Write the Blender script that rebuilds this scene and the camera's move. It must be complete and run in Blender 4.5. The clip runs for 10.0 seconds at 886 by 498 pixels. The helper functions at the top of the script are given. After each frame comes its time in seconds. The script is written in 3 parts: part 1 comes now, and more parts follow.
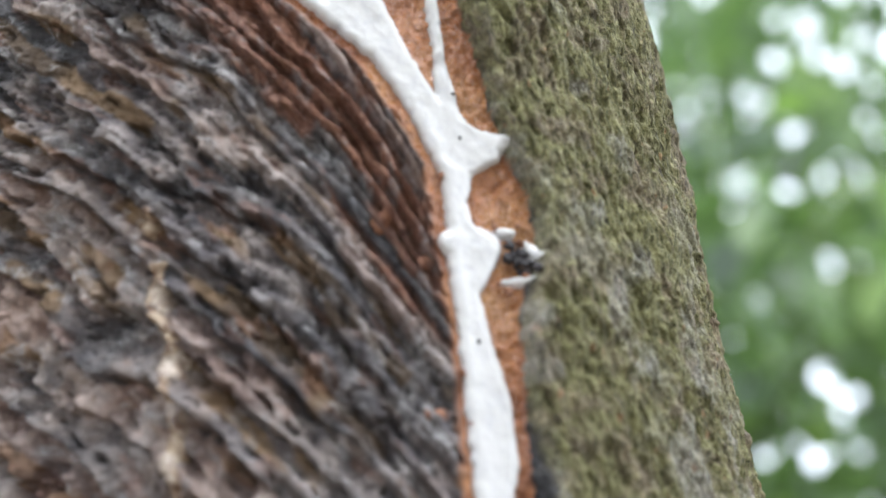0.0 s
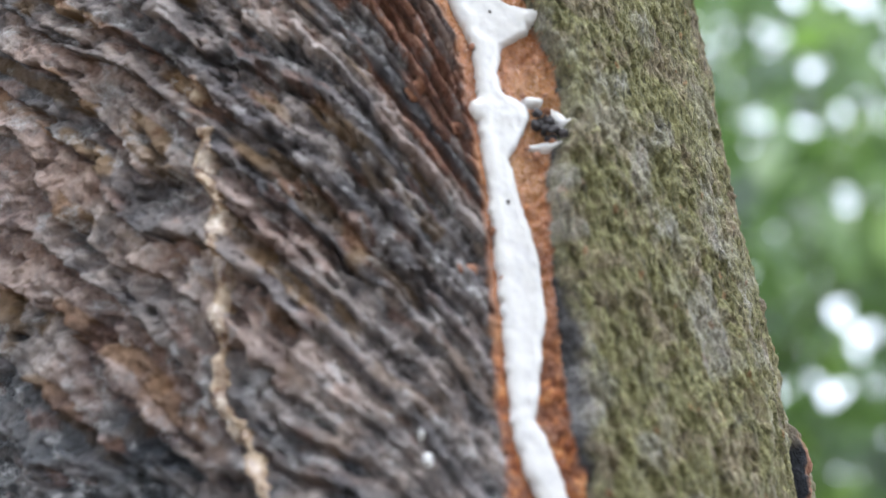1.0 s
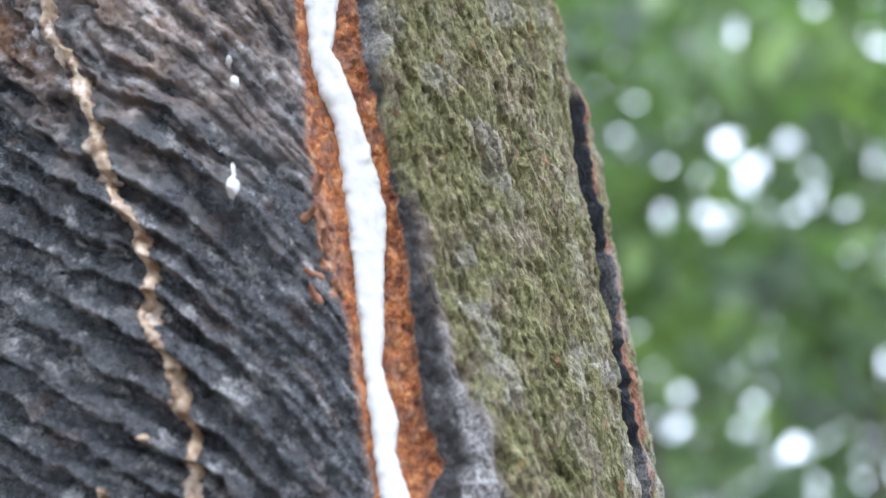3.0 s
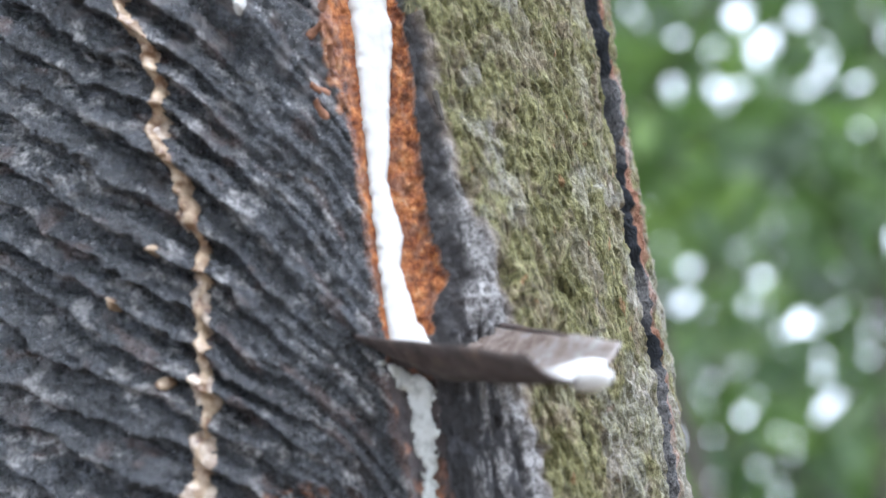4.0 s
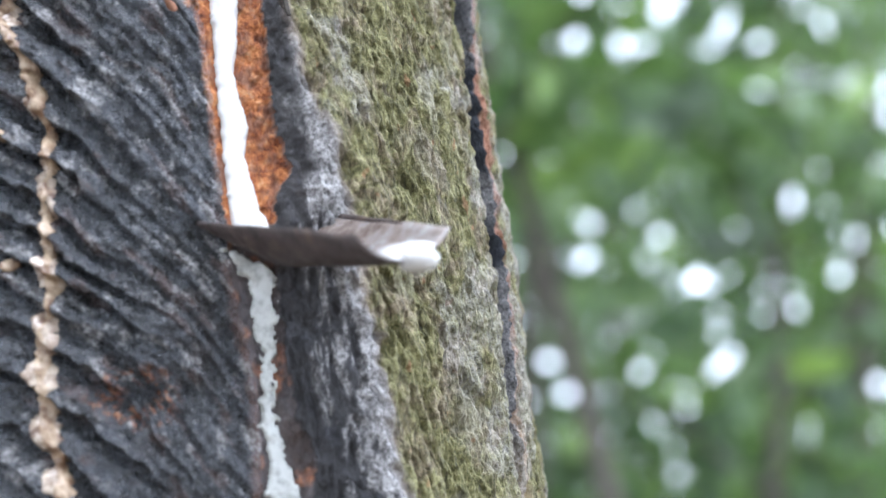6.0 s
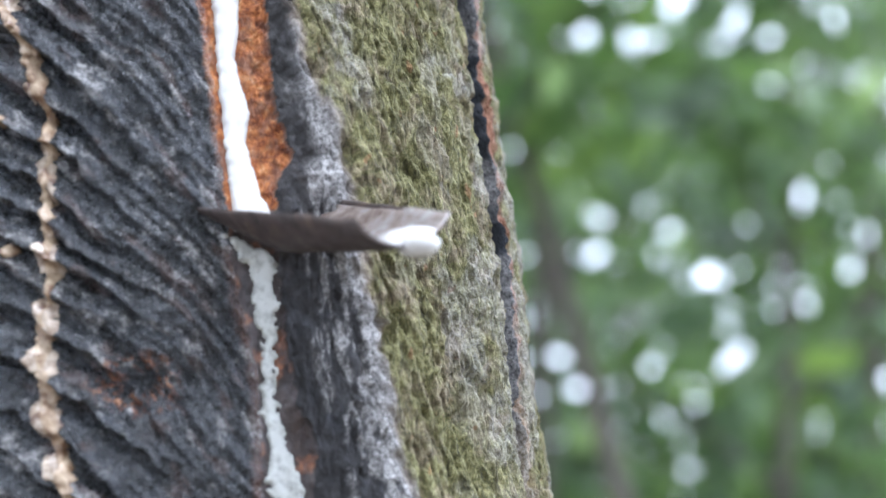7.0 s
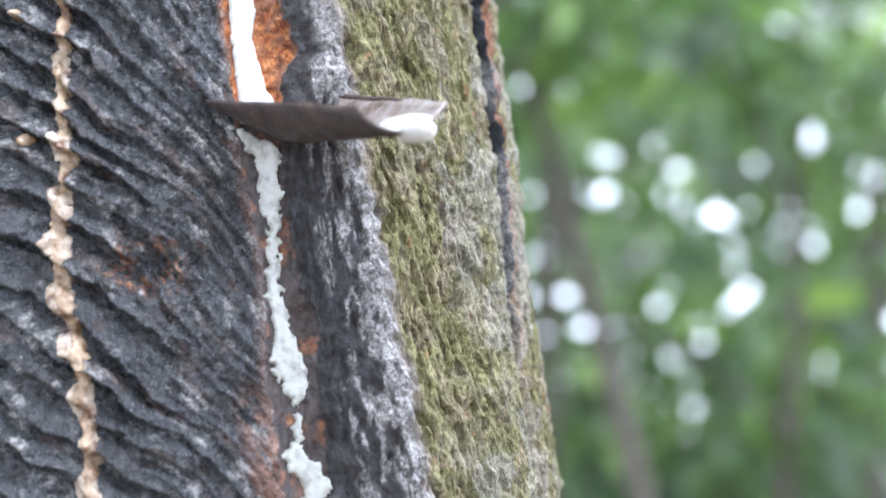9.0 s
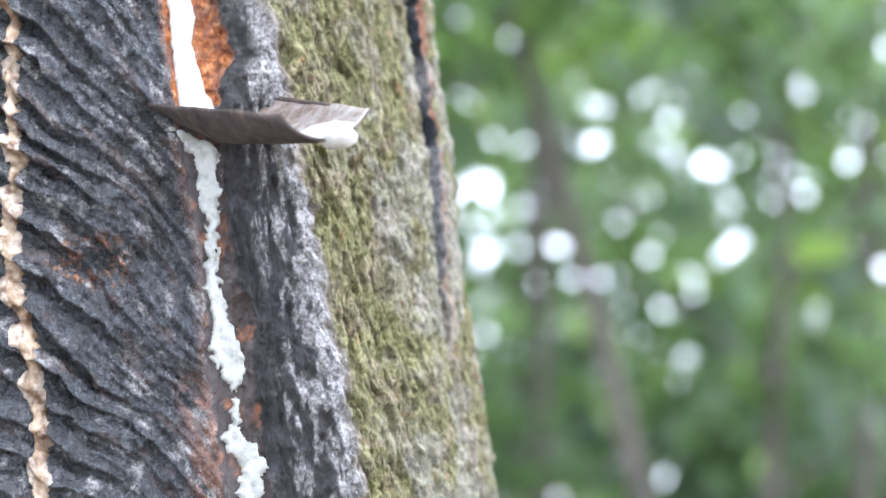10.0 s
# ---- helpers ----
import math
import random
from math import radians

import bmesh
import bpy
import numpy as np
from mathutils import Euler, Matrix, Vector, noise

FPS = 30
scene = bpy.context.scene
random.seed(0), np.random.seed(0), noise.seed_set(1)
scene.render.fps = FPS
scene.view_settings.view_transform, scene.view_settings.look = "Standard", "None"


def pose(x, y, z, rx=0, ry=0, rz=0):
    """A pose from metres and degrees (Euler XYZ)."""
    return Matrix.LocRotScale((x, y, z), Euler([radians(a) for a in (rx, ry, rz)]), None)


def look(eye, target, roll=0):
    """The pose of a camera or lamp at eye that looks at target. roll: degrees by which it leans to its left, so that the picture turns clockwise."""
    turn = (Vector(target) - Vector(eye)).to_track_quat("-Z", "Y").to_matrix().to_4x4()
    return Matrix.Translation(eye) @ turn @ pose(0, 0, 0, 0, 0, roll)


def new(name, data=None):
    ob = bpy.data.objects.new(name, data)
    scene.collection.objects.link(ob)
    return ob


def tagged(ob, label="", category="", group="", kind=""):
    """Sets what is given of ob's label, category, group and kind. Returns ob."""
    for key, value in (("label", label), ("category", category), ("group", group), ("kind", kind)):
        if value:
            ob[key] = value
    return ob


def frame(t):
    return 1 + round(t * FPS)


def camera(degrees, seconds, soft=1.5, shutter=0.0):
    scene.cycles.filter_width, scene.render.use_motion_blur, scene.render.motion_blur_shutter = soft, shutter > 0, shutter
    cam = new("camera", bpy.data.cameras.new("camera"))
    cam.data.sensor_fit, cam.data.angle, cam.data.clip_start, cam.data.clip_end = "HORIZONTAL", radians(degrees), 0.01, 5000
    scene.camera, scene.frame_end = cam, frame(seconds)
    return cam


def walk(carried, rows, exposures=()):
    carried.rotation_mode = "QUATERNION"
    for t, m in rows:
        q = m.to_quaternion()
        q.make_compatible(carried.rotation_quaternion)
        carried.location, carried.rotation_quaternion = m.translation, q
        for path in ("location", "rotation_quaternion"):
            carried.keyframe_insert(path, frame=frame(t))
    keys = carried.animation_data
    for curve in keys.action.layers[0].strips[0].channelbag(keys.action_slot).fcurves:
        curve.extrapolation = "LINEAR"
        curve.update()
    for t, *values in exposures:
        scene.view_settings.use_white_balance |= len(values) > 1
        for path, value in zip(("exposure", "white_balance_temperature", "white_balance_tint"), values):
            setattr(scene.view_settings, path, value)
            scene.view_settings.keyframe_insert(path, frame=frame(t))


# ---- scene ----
# camera: handheld, close to the trunk, tilting down along the latex channel
cam = camera(27.72, 10.0, soft=1.4)
cam.data.dof.use_dof = True
cam.data.dof.focus_distance = 0.526
cam.data.dof.aperture_fstop = 7.5
PATH = [
    (0, (-0.0203, -0.4184, 1.2777), (-0.0394, 0.0384, 1.4802), -0.46),
    (0.5, (-0.0156, -0.4145, 1.2690), (-0.0343, 0.0450, 1.4653), -1.06),
    (1, (-0.0237, -0.4342, 1.2495), (-0.0477, 0.0288, 1.4365), -0.14),
    (1.5, (-0.0242, -0.4939, 1.2169), (-0.0242, -0.0276, 1.3974), -0.94),
    (2, (-0.0196, -0.4990, 1.2057), (-0.0126, -0.0298, 1.3783), -0.99),
    (2.5, (-0.0155, -0.4853, 1.1898), (-0.0089, -0.0117, 1.3498), -1.02),
    (3, (0.0042, -0.4694, 1.1751), (0.0072, 0.0088, 1.3212), -1.35),
    (4.5, (0.0060, -0.4713, 1.1551), (0.0058, 0.0174, 1.2610), -0.67),
    (5, (0.0138, -0.4834, 1.1523), (0.0293, 0.0050, 1.2586), -0.05),
    (5.5, (0.0192, -0.4821, 1.1422), (0.0459, 0.0067, 1.2443), -0.43),
    (7, (0.0247, -0.4776, 1.1361), (0.0480, 0.0119, 1.2352), -0.32),
    (7.5, (0.0125, -0.4814, 1.1347), (0.0343, 0.0087, 1.2313), -0.04),
    (8, (0.0148, -0.4893, 1.1322), (0.0348, 0.0014, 1.2258), -0.03),
    (8.5, (0.0116, -0.4972, 1.1275), (0.0326, -0.0058, 1.2173), -0.04),
    (9, (0.0270, -0.4962, 1.1185), (0.0480, -0.0036, 1.2013), 0.11),
    (9.5, (0.0280, -0.4992, 1.1148), (0.0508, -0.0058, 1.1921), -0.27),
    (10, (0.0454, -0.5312, 1.1265), (0.0679, -0.0365, 1.1951), -0.10),
]
walk(cam, [(t, look(e, a, r)) for t, e, a, r in PATH],
     [(0.0, 0.86, 5820, 11), (2.0, 0.95, 5560, 13), (3.2, 1.08, 5500, 13), (4.5, 1.2, 5560, 12), (5.5, 1.27, 5520, 13), (7.5, 1.12, 5440, 13),
      (8.0, 1.24, 5480, 13), (9.0, 1.5, 5560, 14), (10.0, 1.68, 5560, 14)])

# overcast forest daylight
world = bpy.data.worlds.new("sky")
scene.world = world
world.use_nodes = True
wn = world.node_tree
sky = wn.nodes.new("ShaderNodeTexSky")
sky.sky_type = "NISHITA"
sky.sun_disc = False
sky.sun_elevation = radians(62)
sky.sun_rotation = radians(168)
sky.air_density, sky.dust_density, sky.ozone_density = 1.0, 6.0, 1.0
cloud = wn.nodes.new("ShaderNodeMix")
cloud.data_type = "RGBA"
cloud.inputs[0].default_value = 0.7
cloud.inputs[7].default_value = (21.0, 21.3, 21.8, 1)
wn.links.new(sky.outputs[0], cloud.inputs[6])
wn.links.new(cloud.outputs[2], wn.nodes["Background"].inputs[0])
wn.nodes["Background"].inputs[1].default_value = 0.15
sun_data = bpy.data.lights.new("sun", "SUN")
sun_data.energy, sun_data.angle, sun_data.color = 1.9, radians(18), (1.0, 0.97, 0.92)
sun = new("sun", sun_data)
sun.matrix_world = look((0.4, -1.9, 4.0), (0, 0, 0))


# ---------------------------------------------------------------- materials
def material(name):
    m = bpy.data.materials.new(name)
    m.use_nodes = True
    nt = m.node_tree
    return m, nt, nt.nodes["Principled BSDF"]


def node(nt, kind, **sets):
    n = nt.nodes.new("ShaderNode" + kind)
    for key, value in sets.items():
        n.inputs[key.replace("_", " ")].default_value = value
    return n


def coords(nt, scale=(1, 1, 1), turn=(0, 0, 0)):
    tc = nt.nodes.new("ShaderNodeTexCoord")
    mp = nt.nodes.new("ShaderNodeMapping")
    mp.inputs["Scale"].default_value = scale
    mp.inputs["Rotation"].default_value = turn
    nt.links.new(tc.outputs["Object"], mp.inputs["Vector"])
    return mp.outputs[0]


def noise_of(nt, vec, scale, detail=4.0, rough=0.6, distort=0.0):
    n = node(nt, "TexNoise", Scale=scale, Detail=detail, Roughness=rough, Distortion=distort)
    nt.links.new(vec, n.inputs["Vector"])
    return n.outputs["Fac"]


def ramp(nt, fac, stops):
    r = nt.nodes.new("ShaderNodeValToRGB")
    e = r.color_ramp.elements
    while len(e) < len(stops):
        e.new(0.5)
    for el, (p, c) in zip(e, stops):
        el.position = p
        el.color = (*c, 1) if len(c) == 3 else c
    nt.links.new(fac, r.inputs[0])
    return r.outputs[0]


def grey(nt, fac, lo, hi):
    m = nt.nodes.new("ShaderNodeMapRange")
    nt.links.new(fac, m.inputs[0])
    m.inputs[1].default_value, m.inputs[2].default_value = lo, hi
    return m.outputs[0]


def mix(nt, fac, a, b, how="MIX"):
    n = nt.nodes.new("ShaderNodeMix")
    n.data_type, n.blend_type = "RGBA", how
    for val, socket in ((fac, n.inputs[0]), (a, n.inputs[6]), (b, n.inputs[7])):
        if hasattr(val, "is_output"):
            nt.links.new(val, socket)
        elif isinstance(val, (int, float)):
            socket.default_value = val
        else:
            socket.default_value = (*val, 1)
    return n.outputs[2]


def calc(nt, op, a, b):
    n = nt.nodes.new("ShaderNodeMath")
    n.operation = op
    n.use_clamp = op in ("MULTIPLY", "ADD", "SUBTRACT")
    for val, socket in ((a, n.inputs[0]), (b, n.inputs[1])):
        if hasattr(val, "is_output"):
            nt.links.new(val, socket)
        else:
            socket.default_value = val
    return n.outputs[0]


def bump(nt, fac, bsdf, strength, distance, under=None):
    b = node(nt, "Bump", Strength=strength, Distance=distance)
    nt.links.new(fac, b.inputs["Height"])
    if under is not None:
        nt.links.new(under, b.inputs["Normal"])
    nt.links.new(b.outputs[0], bsdf.inputs["Normal"])
    return b.outputs[0]


def zones(nt, name="zone"):
    a = nt.nodes.new("ShaderNodeAttribute")
    a.attribute_name = name
    s = nt.nodes.new("ShaderNodeSeparateColor")
    nt.links.new(a.outputs["Color"], s.inputs[0])
    return s.outputs


def trunk_material():
    """Bark of the whole trunk. zone: wet black and the crack's painted shade, fresh cut, pale crust; growth: moss,
    red-brown strips, ridge crests paler with height; tint: tone of a strip, dry ochre, smooth cut.
    """
    m, nt, p = material("bark")
    wet_and_shade, fresh, pale = zones(nt, "zone")
    moss, strips, crest = zones(nt, "growth")
    v = coords(nt)
    along = coords(nt, (1, 1, 0.42), (0, -0.12, 0))
    big = noise_of(nt, v, 38, 5, 0.6)
    mid = noise_of(nt, v, 170, 5, 0.65)
    fine = noise_of(nt, v, 900, 4, 0.7)
    fibre = noise_of(nt, along, 430, 5, 0.68, 1.1)
    tone, ochre, smooth_cut = zones(nt, "tint")
    stain = noise_of(nt, coords(nt, (1, 1, 1), (0, 0.7, 0)), 75, 6, 0.7, 0.6)
    old = ramp(nt, mid, [(0.28, (0.05, 0.043, 0.040)), (0.48, (0.20, 0.17, 0.158)), (0.7, (0.46, 0.41, 0.38))])
    old = mix(nt, grey(nt, big, 0.5, 0.72), old, (0.17, 0.10, 0.06))
    old = mix(nt, calc(nt, "MULTIPLY", crest, 0.4), old, (0.42, 0.385, 0.37))
    old = mix(nt, 1.0, old, ramp(nt, tone, [(0.1, (0.5, 0.5, 0.54)), (0.5, (1.25, 1.2, 1.17)), (0.9, (1.8, 1.68, 1.58))]), "MULTIPLY")
    old = mix(nt, calc(nt, "MULTIPLY", grey(nt, stain, 0.56, 0.68), 0.55), old, (0.03, 0.032, 0.038))
    old = mix(nt, calc(nt, "MULTIPLY", ochre, 0.75), old, (0.27, 0.165, 0.07))
    black = ramp(nt, mid, [(0.32, (0.005, 0.006, 0.008)), (0.56, (0.013, 0.015, 0.020)), (0.76, (0.06, 0.065, 0.08))])
    black = mix(nt, calc(nt, "MULTIPLY", grey(nt, big, 0.6, 0.75), 0.6), black, (0.045, 0.028, 0.022))
    black = mix(nt, calc(nt, "MULTIPLY", crest, 0.07), black, (0.2, 0.215, 0.25))
    black = mix(nt, calc(nt, "MULTIPLY", grey(nt, stain, 0.6, 0.72), 0.3), black, (0.17, 0.175, 0.19))
    col = mix(nt, wet_and_shade, old, black)
    red = ramp(nt, fibre, [(0.28, (0.06, 0.022, 0.014)), (0.5, (0.24, 0.105, 0.062)), (0.75, (0.46, 0.27, 0.18))])
    col = mix(nt, strips, col, red)
    green = ramp(nt, fibre, [(0.28, (0.030, 0.028, 0.012)), (0.46, (0.13, 0.122, 0.05)), (0.62, (0.25, 0.235, 0.105)), (0.76, (0.42, 0.39, 0.22))])
    brownish = ramp(nt, fibre, [(0.3, (0.05, 0.038, 0.024)), (0.68, (0.32, 0.265, 0.165))])
    green = mix(nt, grey(nt, stain, 0.47, 0.62), green, brownish)
    green = mix(nt, calc(nt, "MULTIPLY", grey(nt, big, 0.54, 0.68), 0.6), green, (0.30, 0.28, 0.21))
    rusty = noise_of(nt, coords(nt, (1, 1, 0.7)), 230, 2, 0.4)
    green = mix(nt, calc(nt, "MULTIPLY", grey(nt, rusty, 0.69, 0.74), 0.6), green, (0.26, 0.13, 0.06))
    green = mix(nt, 1.0, green, ramp(nt, fine, [(0.32, (0.6, 0.6, 0.58)), (0.5, (1.0, 1.0, 1.0)), (0.68, (1.4, 1.4, 1.42))]), "MULTIPLY")
    col = mix(nt, moss, col, green)
    crust = ramp(nt, mid, [(0.3, (0.20, 0.19, 0.19)), (0.55, (0.52, 0.50, 0.49)), (0.8, (0.75, 0.73, 0.71))])
    col = mix(nt, calc(nt, "MULTIPLY", pale, grey(nt, fine, 0.3, 0.6)), col, crust)
    flesh = ramp(nt, noise_of(nt, v, 240, 6, 0.75, 0.5), [(0.34, (0.07, 0.02, 0.010)), (0.46, (0.30, 0.095, 0.035)), (0.56, (0.56, 0.22, 0.075)), (0.70, (0.74, 0.46, 0.25))])
    wood = ramp(nt, big, [(0.3, (0.20, 0.06, 0.025)), (0.5, (0.42, 0.16, 0.052)), (0.7, (0.50, 0.25, 0.09))])
    flesh = mix(nt, smooth_cut, flesh, wood)
    col = mix(nt, fresh, col, flesh)
    nt.links.new(col, p.inputs["Base Color"])
    gloss = calc(nt, "MAXIMUM", calc(nt, "MULTIPLY", wet_and_shade, calc(nt, "SUBTRACT", 1.0, ochre)), calc(nt, "MULTIPLY", fresh, smooth_cut))
    r = calc(nt, "SUBTRACT", 0.8, calc(nt, "MULTIPLY", gloss, 0.6))
    nt.links.new(calc(nt, "ADD", r, calc(nt, "MULTIPLY", grey(nt, fine, 0.2, 0.8), 0.15)), p.inputs["Roughness"])
    nt.links.new(calc(nt, "ADD", 0.35, calc(nt, "MULTIPLY", gloss, 0.6)), p.inputs["Specular IOR Level"])
    n1 = bump(nt, fibre, p, 1.0, 0.0019)
    n2 = bump(nt, mid, p, 0.5, 0.0024, n1)
    bump(nt, fine, p, 0.5, 0.0007, n2)
    return m


def latex_material(name, colour, rough, dirt, lo=0.5, hi=0.8):
    m, nt, p = material(name)
    v = coords(nt)
    n = noise_of(nt, v, 260, 5, 0.65)
    col = mix(nt, grey(nt, n, lo, hi), colour, dirt)
    nt.links.new(col, p.inputs["Base Color"])
    p.inputs["Roughness"].default_value = rough
    p.inputs["Subsurface Weight"].default_value = 0.15
    p.inputs["Subsurface Radius"].default_value = (0.002, 0.002, 0.0018)
    p.inputs["Subsurface Scale"].default_value = 1.0
    bump(nt, noise_of(nt, v, 420, 4, 0.6), p, 0.25, 0.0006)
    return m


def metal_material():
    m, nt, p = material("rusty_sheet")
    v = coords(nt)
    n = noise_of(nt, v, 120, 6, 0.7)
    f = noise_of(nt, coords(nt, (1, 4, 1)), 300, 4, 0.6)
    col = ramp(nt, n, [(0.3, (0.045, 0.036, 0.034)), (0.52, (0.09, 0.068, 0.06)), (0.68, (0.16, 0.11, 0.08)), (0.85, (0.30, 0.28, 0.27))])
    nt.links.new(mix(nt, grey(nt, f, 0.55, 0.8), col, (0.20, 0.18, 0.175)), p.inputs["Base Color"])
    p.inputs["Metallic"].default_value = 0.55
    nt.links.new(grey(nt, n, 1.0, 0.15), p.inputs["Roughness"])
    bump(nt, n, p, 0.3, 0.0008)
    return m


# paler copy of the sheet metal: the sky's sheen inside the gutter, as colour
def sky_sheen_metal_material():
    m, nt, p = material("sky_sheen_sheet")
    v = coords(nt)
    n = noise_of(nt, v, 140, 6, 0.7)
    nt.links.new(ramp(nt, n, [(0.32, (0.12, 0.08, 0.06)), (0.5, (0.30, 0.25, 0.22)), (0.65, (0.44, 0.43, 0.43))]), p.inputs["Base Color"])
    p.inputs["Metallic"].default_value = 0.7
    nt.links.new(grey(nt, n, 1.0, 0.2), p.inputs["Roughness"])
    bump(nt, n, p, 0.3, 0.0006)
    return m


def leaf_material(name, colour, pale):
    m, nt, p = material(name)
    oi = nt.nodes.new("ShaderNodeNewGeometry")
    col = mix(nt, oi.outputs["Random Per Island"], colour, pale)
    # sunlit and shaded clumps put into the leaf colour: yellow-bright to bluish-dark
    clump_light = noise_of(nt, coords(nt), 1.1, 2, 0.5)
    col = mix(nt, 1.0, col, ramp(nt, clump_light, [(0.38, (0.22, 0.28, 0.36)), (0.5, (0.75, 0.78, 0.8)), (0.62, (1.8, 1.7, 0.95))]), "MULTIPLY")
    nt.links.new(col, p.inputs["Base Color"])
    p.inputs["Roughness"].default_value = 0.45
    tr = nt.nodes.new("ShaderNodeBsdfTranslucent")
    nt.links.new(mix(nt, 0.5, col, (0.20, 0.34, 0.07)), tr.inputs[0])
    ms = nt.nodes.new("ShaderNodeMixShader")
    ms.inputs[0].default_value = 0.4
    nt.links.new(p.outputs[0], ms.inputs[1])
    nt.links.new(tr.outputs[0], ms.inputs[2])
    nt.links.new(ms.outputs[0], nt.nodes["Material Output"].inputs[0])
    return m


def plain_material(name, dark, light, scale, rough):
    m, nt, p = material(name)
    n = noise_of(nt, coords(nt), scale, 6, 0.65)
    nt.links.new(ramp(nt, n, [(0.3, dark), (0.7, light)]), p.inputs["Base Color"])
    p.inputs["Roughness"].default_value = rough
    bump(nt, n, p, 0.5, 0.3 / scale)
    return m


BARK = trunk_material()
LATEX = latex_material("fresh_latex", (0.64, 0.625, 0.60), 0.18, (0.55, 0.545, 0.56))
BEAD = latex_material("bead_latex", (0.52, 0.43, 0.34), 0.3, (0.12, 0.065, 0.04), 0.40, 0.64)
DRIED = latex_material("dried_latex", (0.47, 0.36, 0.25), 0.35, (0.15, 0.08, 0.04), 0.4, 0.62)
CRUST = latex_material("crusted_latex", (0.52, 0.525, 0.49), 0.45, (0.27, 0.265, 0.24), 0.48, 0.7)
METAL = metal_material()
SKY_SHEEN = sky_sheen_metal_material()
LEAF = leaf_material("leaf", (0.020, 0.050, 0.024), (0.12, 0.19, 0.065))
FARBARK = plain_material("far_bark", (0.03, 0.026, 0.021), (0.085, 0.072, 0.058), 14, 0.9)
SOIL = plain_material("leaf_litter", (0.045, 0.035, 0.02), (0.13, 0.10, 0.055), 9, 0.95)
CRUMB = plain_material("dark_crumb", (0.012, 0.011, 0.013), (0.06, 0.05, 0.05), 900, 0.6)
SHAVING = plain_material("bark_shaving", (0.12, 0.045, 0.022), (0.34, 0.16, 0.085), 500, 0.7)


# ---------------------------------------------------------------- helpers of form
def part(name, bm, mat, parent=None, label="", smooth=True):
    me = bpy.data.meshes.new(name)
    if isinstance(bm, tuple):
        me.from_pydata(*bm)
    else:
        bm.to_mesh(me)
        bm.free()
    me.materials.append(mat)
    me.polygons.foreach_set("use_smooth", [smooth] * len(me.polygons))
    me.update()
    ob = new(name, me)
    if parent is not None:
        ob.parent = parent
    if label:
        tagged(ob, label)
    return ob


def tube(bm, pts, radii, sides=10):
    rings = []
    for k, (p, r) in enumerate(zip(pts, radii)):
        d = (pts[min(k + 1, len(pts) - 1)] - pts[max(k - 1, 0)]).normalized()
        x = d.orthogonal().normalized()
        y = d.cross(x)
        rings.append([bm.verts.new(p + float(r) * (math.cos(a) * x + math.sin(a) * y)) for a in (2 * math.pi * i / sides for i in range(sides))])
    for a, b in zip(rings, rings[1:]):
        best = min(range(sides), key=lambda o: (a[0].co - b[o].co).length)
        for i in range(sides):
            bm.faces.new((a[i], a[(i + 1) % sides], b[(i + 1 + best) % sides], b[(i + best) % sides]))


TABLE = np.random.RandomState(7).rand(256, 256)


def grain(u, v):
    """Smooth value noise, 0 to 1."""
    i, j = np.floor(u).astype(int), np.floor(v).astype(int)
    a, b = u - i, v - j
    a, b = a * a * (3 - 2 * a), b * b * (3 - 2 * b)
    i, j, k, l = i % 256, j % 256, (i + 1) % 256, (j + 1) % 256
    return (TABLE[i, j] * (1 - a) + TABLE[k, j] * a) * (1 - b) + (TABLE[i, l] * (1 - a) + TABLE[k, l] * a) * b


def fbm(u, v, octaves=4, gain=0.5):
    total, amp, norm = 0, 1.0, 0
    for o in range(octaves):
        total = total + amp * grain(u * 2 ** o + 17.3 * o, v * 2 ** o + 5.7 * o)
        norm += amp
        amp *= gain
    return total / norm


def step(x, lo, hi):
    y = np.clip((x - lo) / (hi - lo), 0, 1)
    return y * y * (3 - 2 * y)


def knots(z, pairs):
    """A smooth line s(z) through a few pairs z, s in millimetres."""
    p = sorted(pairs)
    return np.interp(z, [a for a, _ in p], [b for _, b in p])


# ---------------------------------------------------------------- the tapped tree
RADIUS = 108.6
TRUNK = Matrix(((0.98929, -0.00406, -0.14592, -0.02943), (0.00000, 0.99961, -0.02778, 0.10312), (0.14598, 0.02749, 0.98891, 1.20707), (0, 0, 0, 1)))


def spaced(lo, hi, pitch, far_lo, far_hi, coarse):
    a = np.linspace(far_lo, lo, coarse, endpoint=False)
    b = np.arange(lo, hi, pitch)
    c = np.linspace(hi, far_hi, coarse)
    return np.concatenate([a, b, c])


HALF = math.pi * RADIUS
S_AXIS = spaced(-122.0, 166.0, 0.47, -HALF, HALF, 26)
Z_AXIS = spaced(-112.0, 352.0, 0.5, -1300.0, 5200.0, 30)
SS, ZZ = np.meshgrid(S_AXIS, Z_AXIS)

LAT_L = [(350, -14), (328, 5), (311, 20), (297, 27), (285, 31), (275, 33.7), (252, 31.4), (230, 30.5), (200, 28.7), (170, 26.5), (159, 27.6),
         (149, 31), (119, 30), (100, 29), (71, 27), (40, 26), (30, 26)]
LAT_R = [(350, 41.5), (326, 41.5), (305, 41.5), (292, 44), (287, 52), (281, 52), (277, 43.5), (269, 40.5), (263, 41), (255, 48), (249, 44), (243, 39.5),
         (229, 41), (217, 42.5), (200, 42), (187, 38.6), (171, 34), (164, 36.8), (143, 40), (131, 41.6), (118, 41.5), (103, 38.2),
         (86, 35.2), (79, 33.3), (63, 35.4), (55, 33.3), (40, 35.5), (30, 39)]
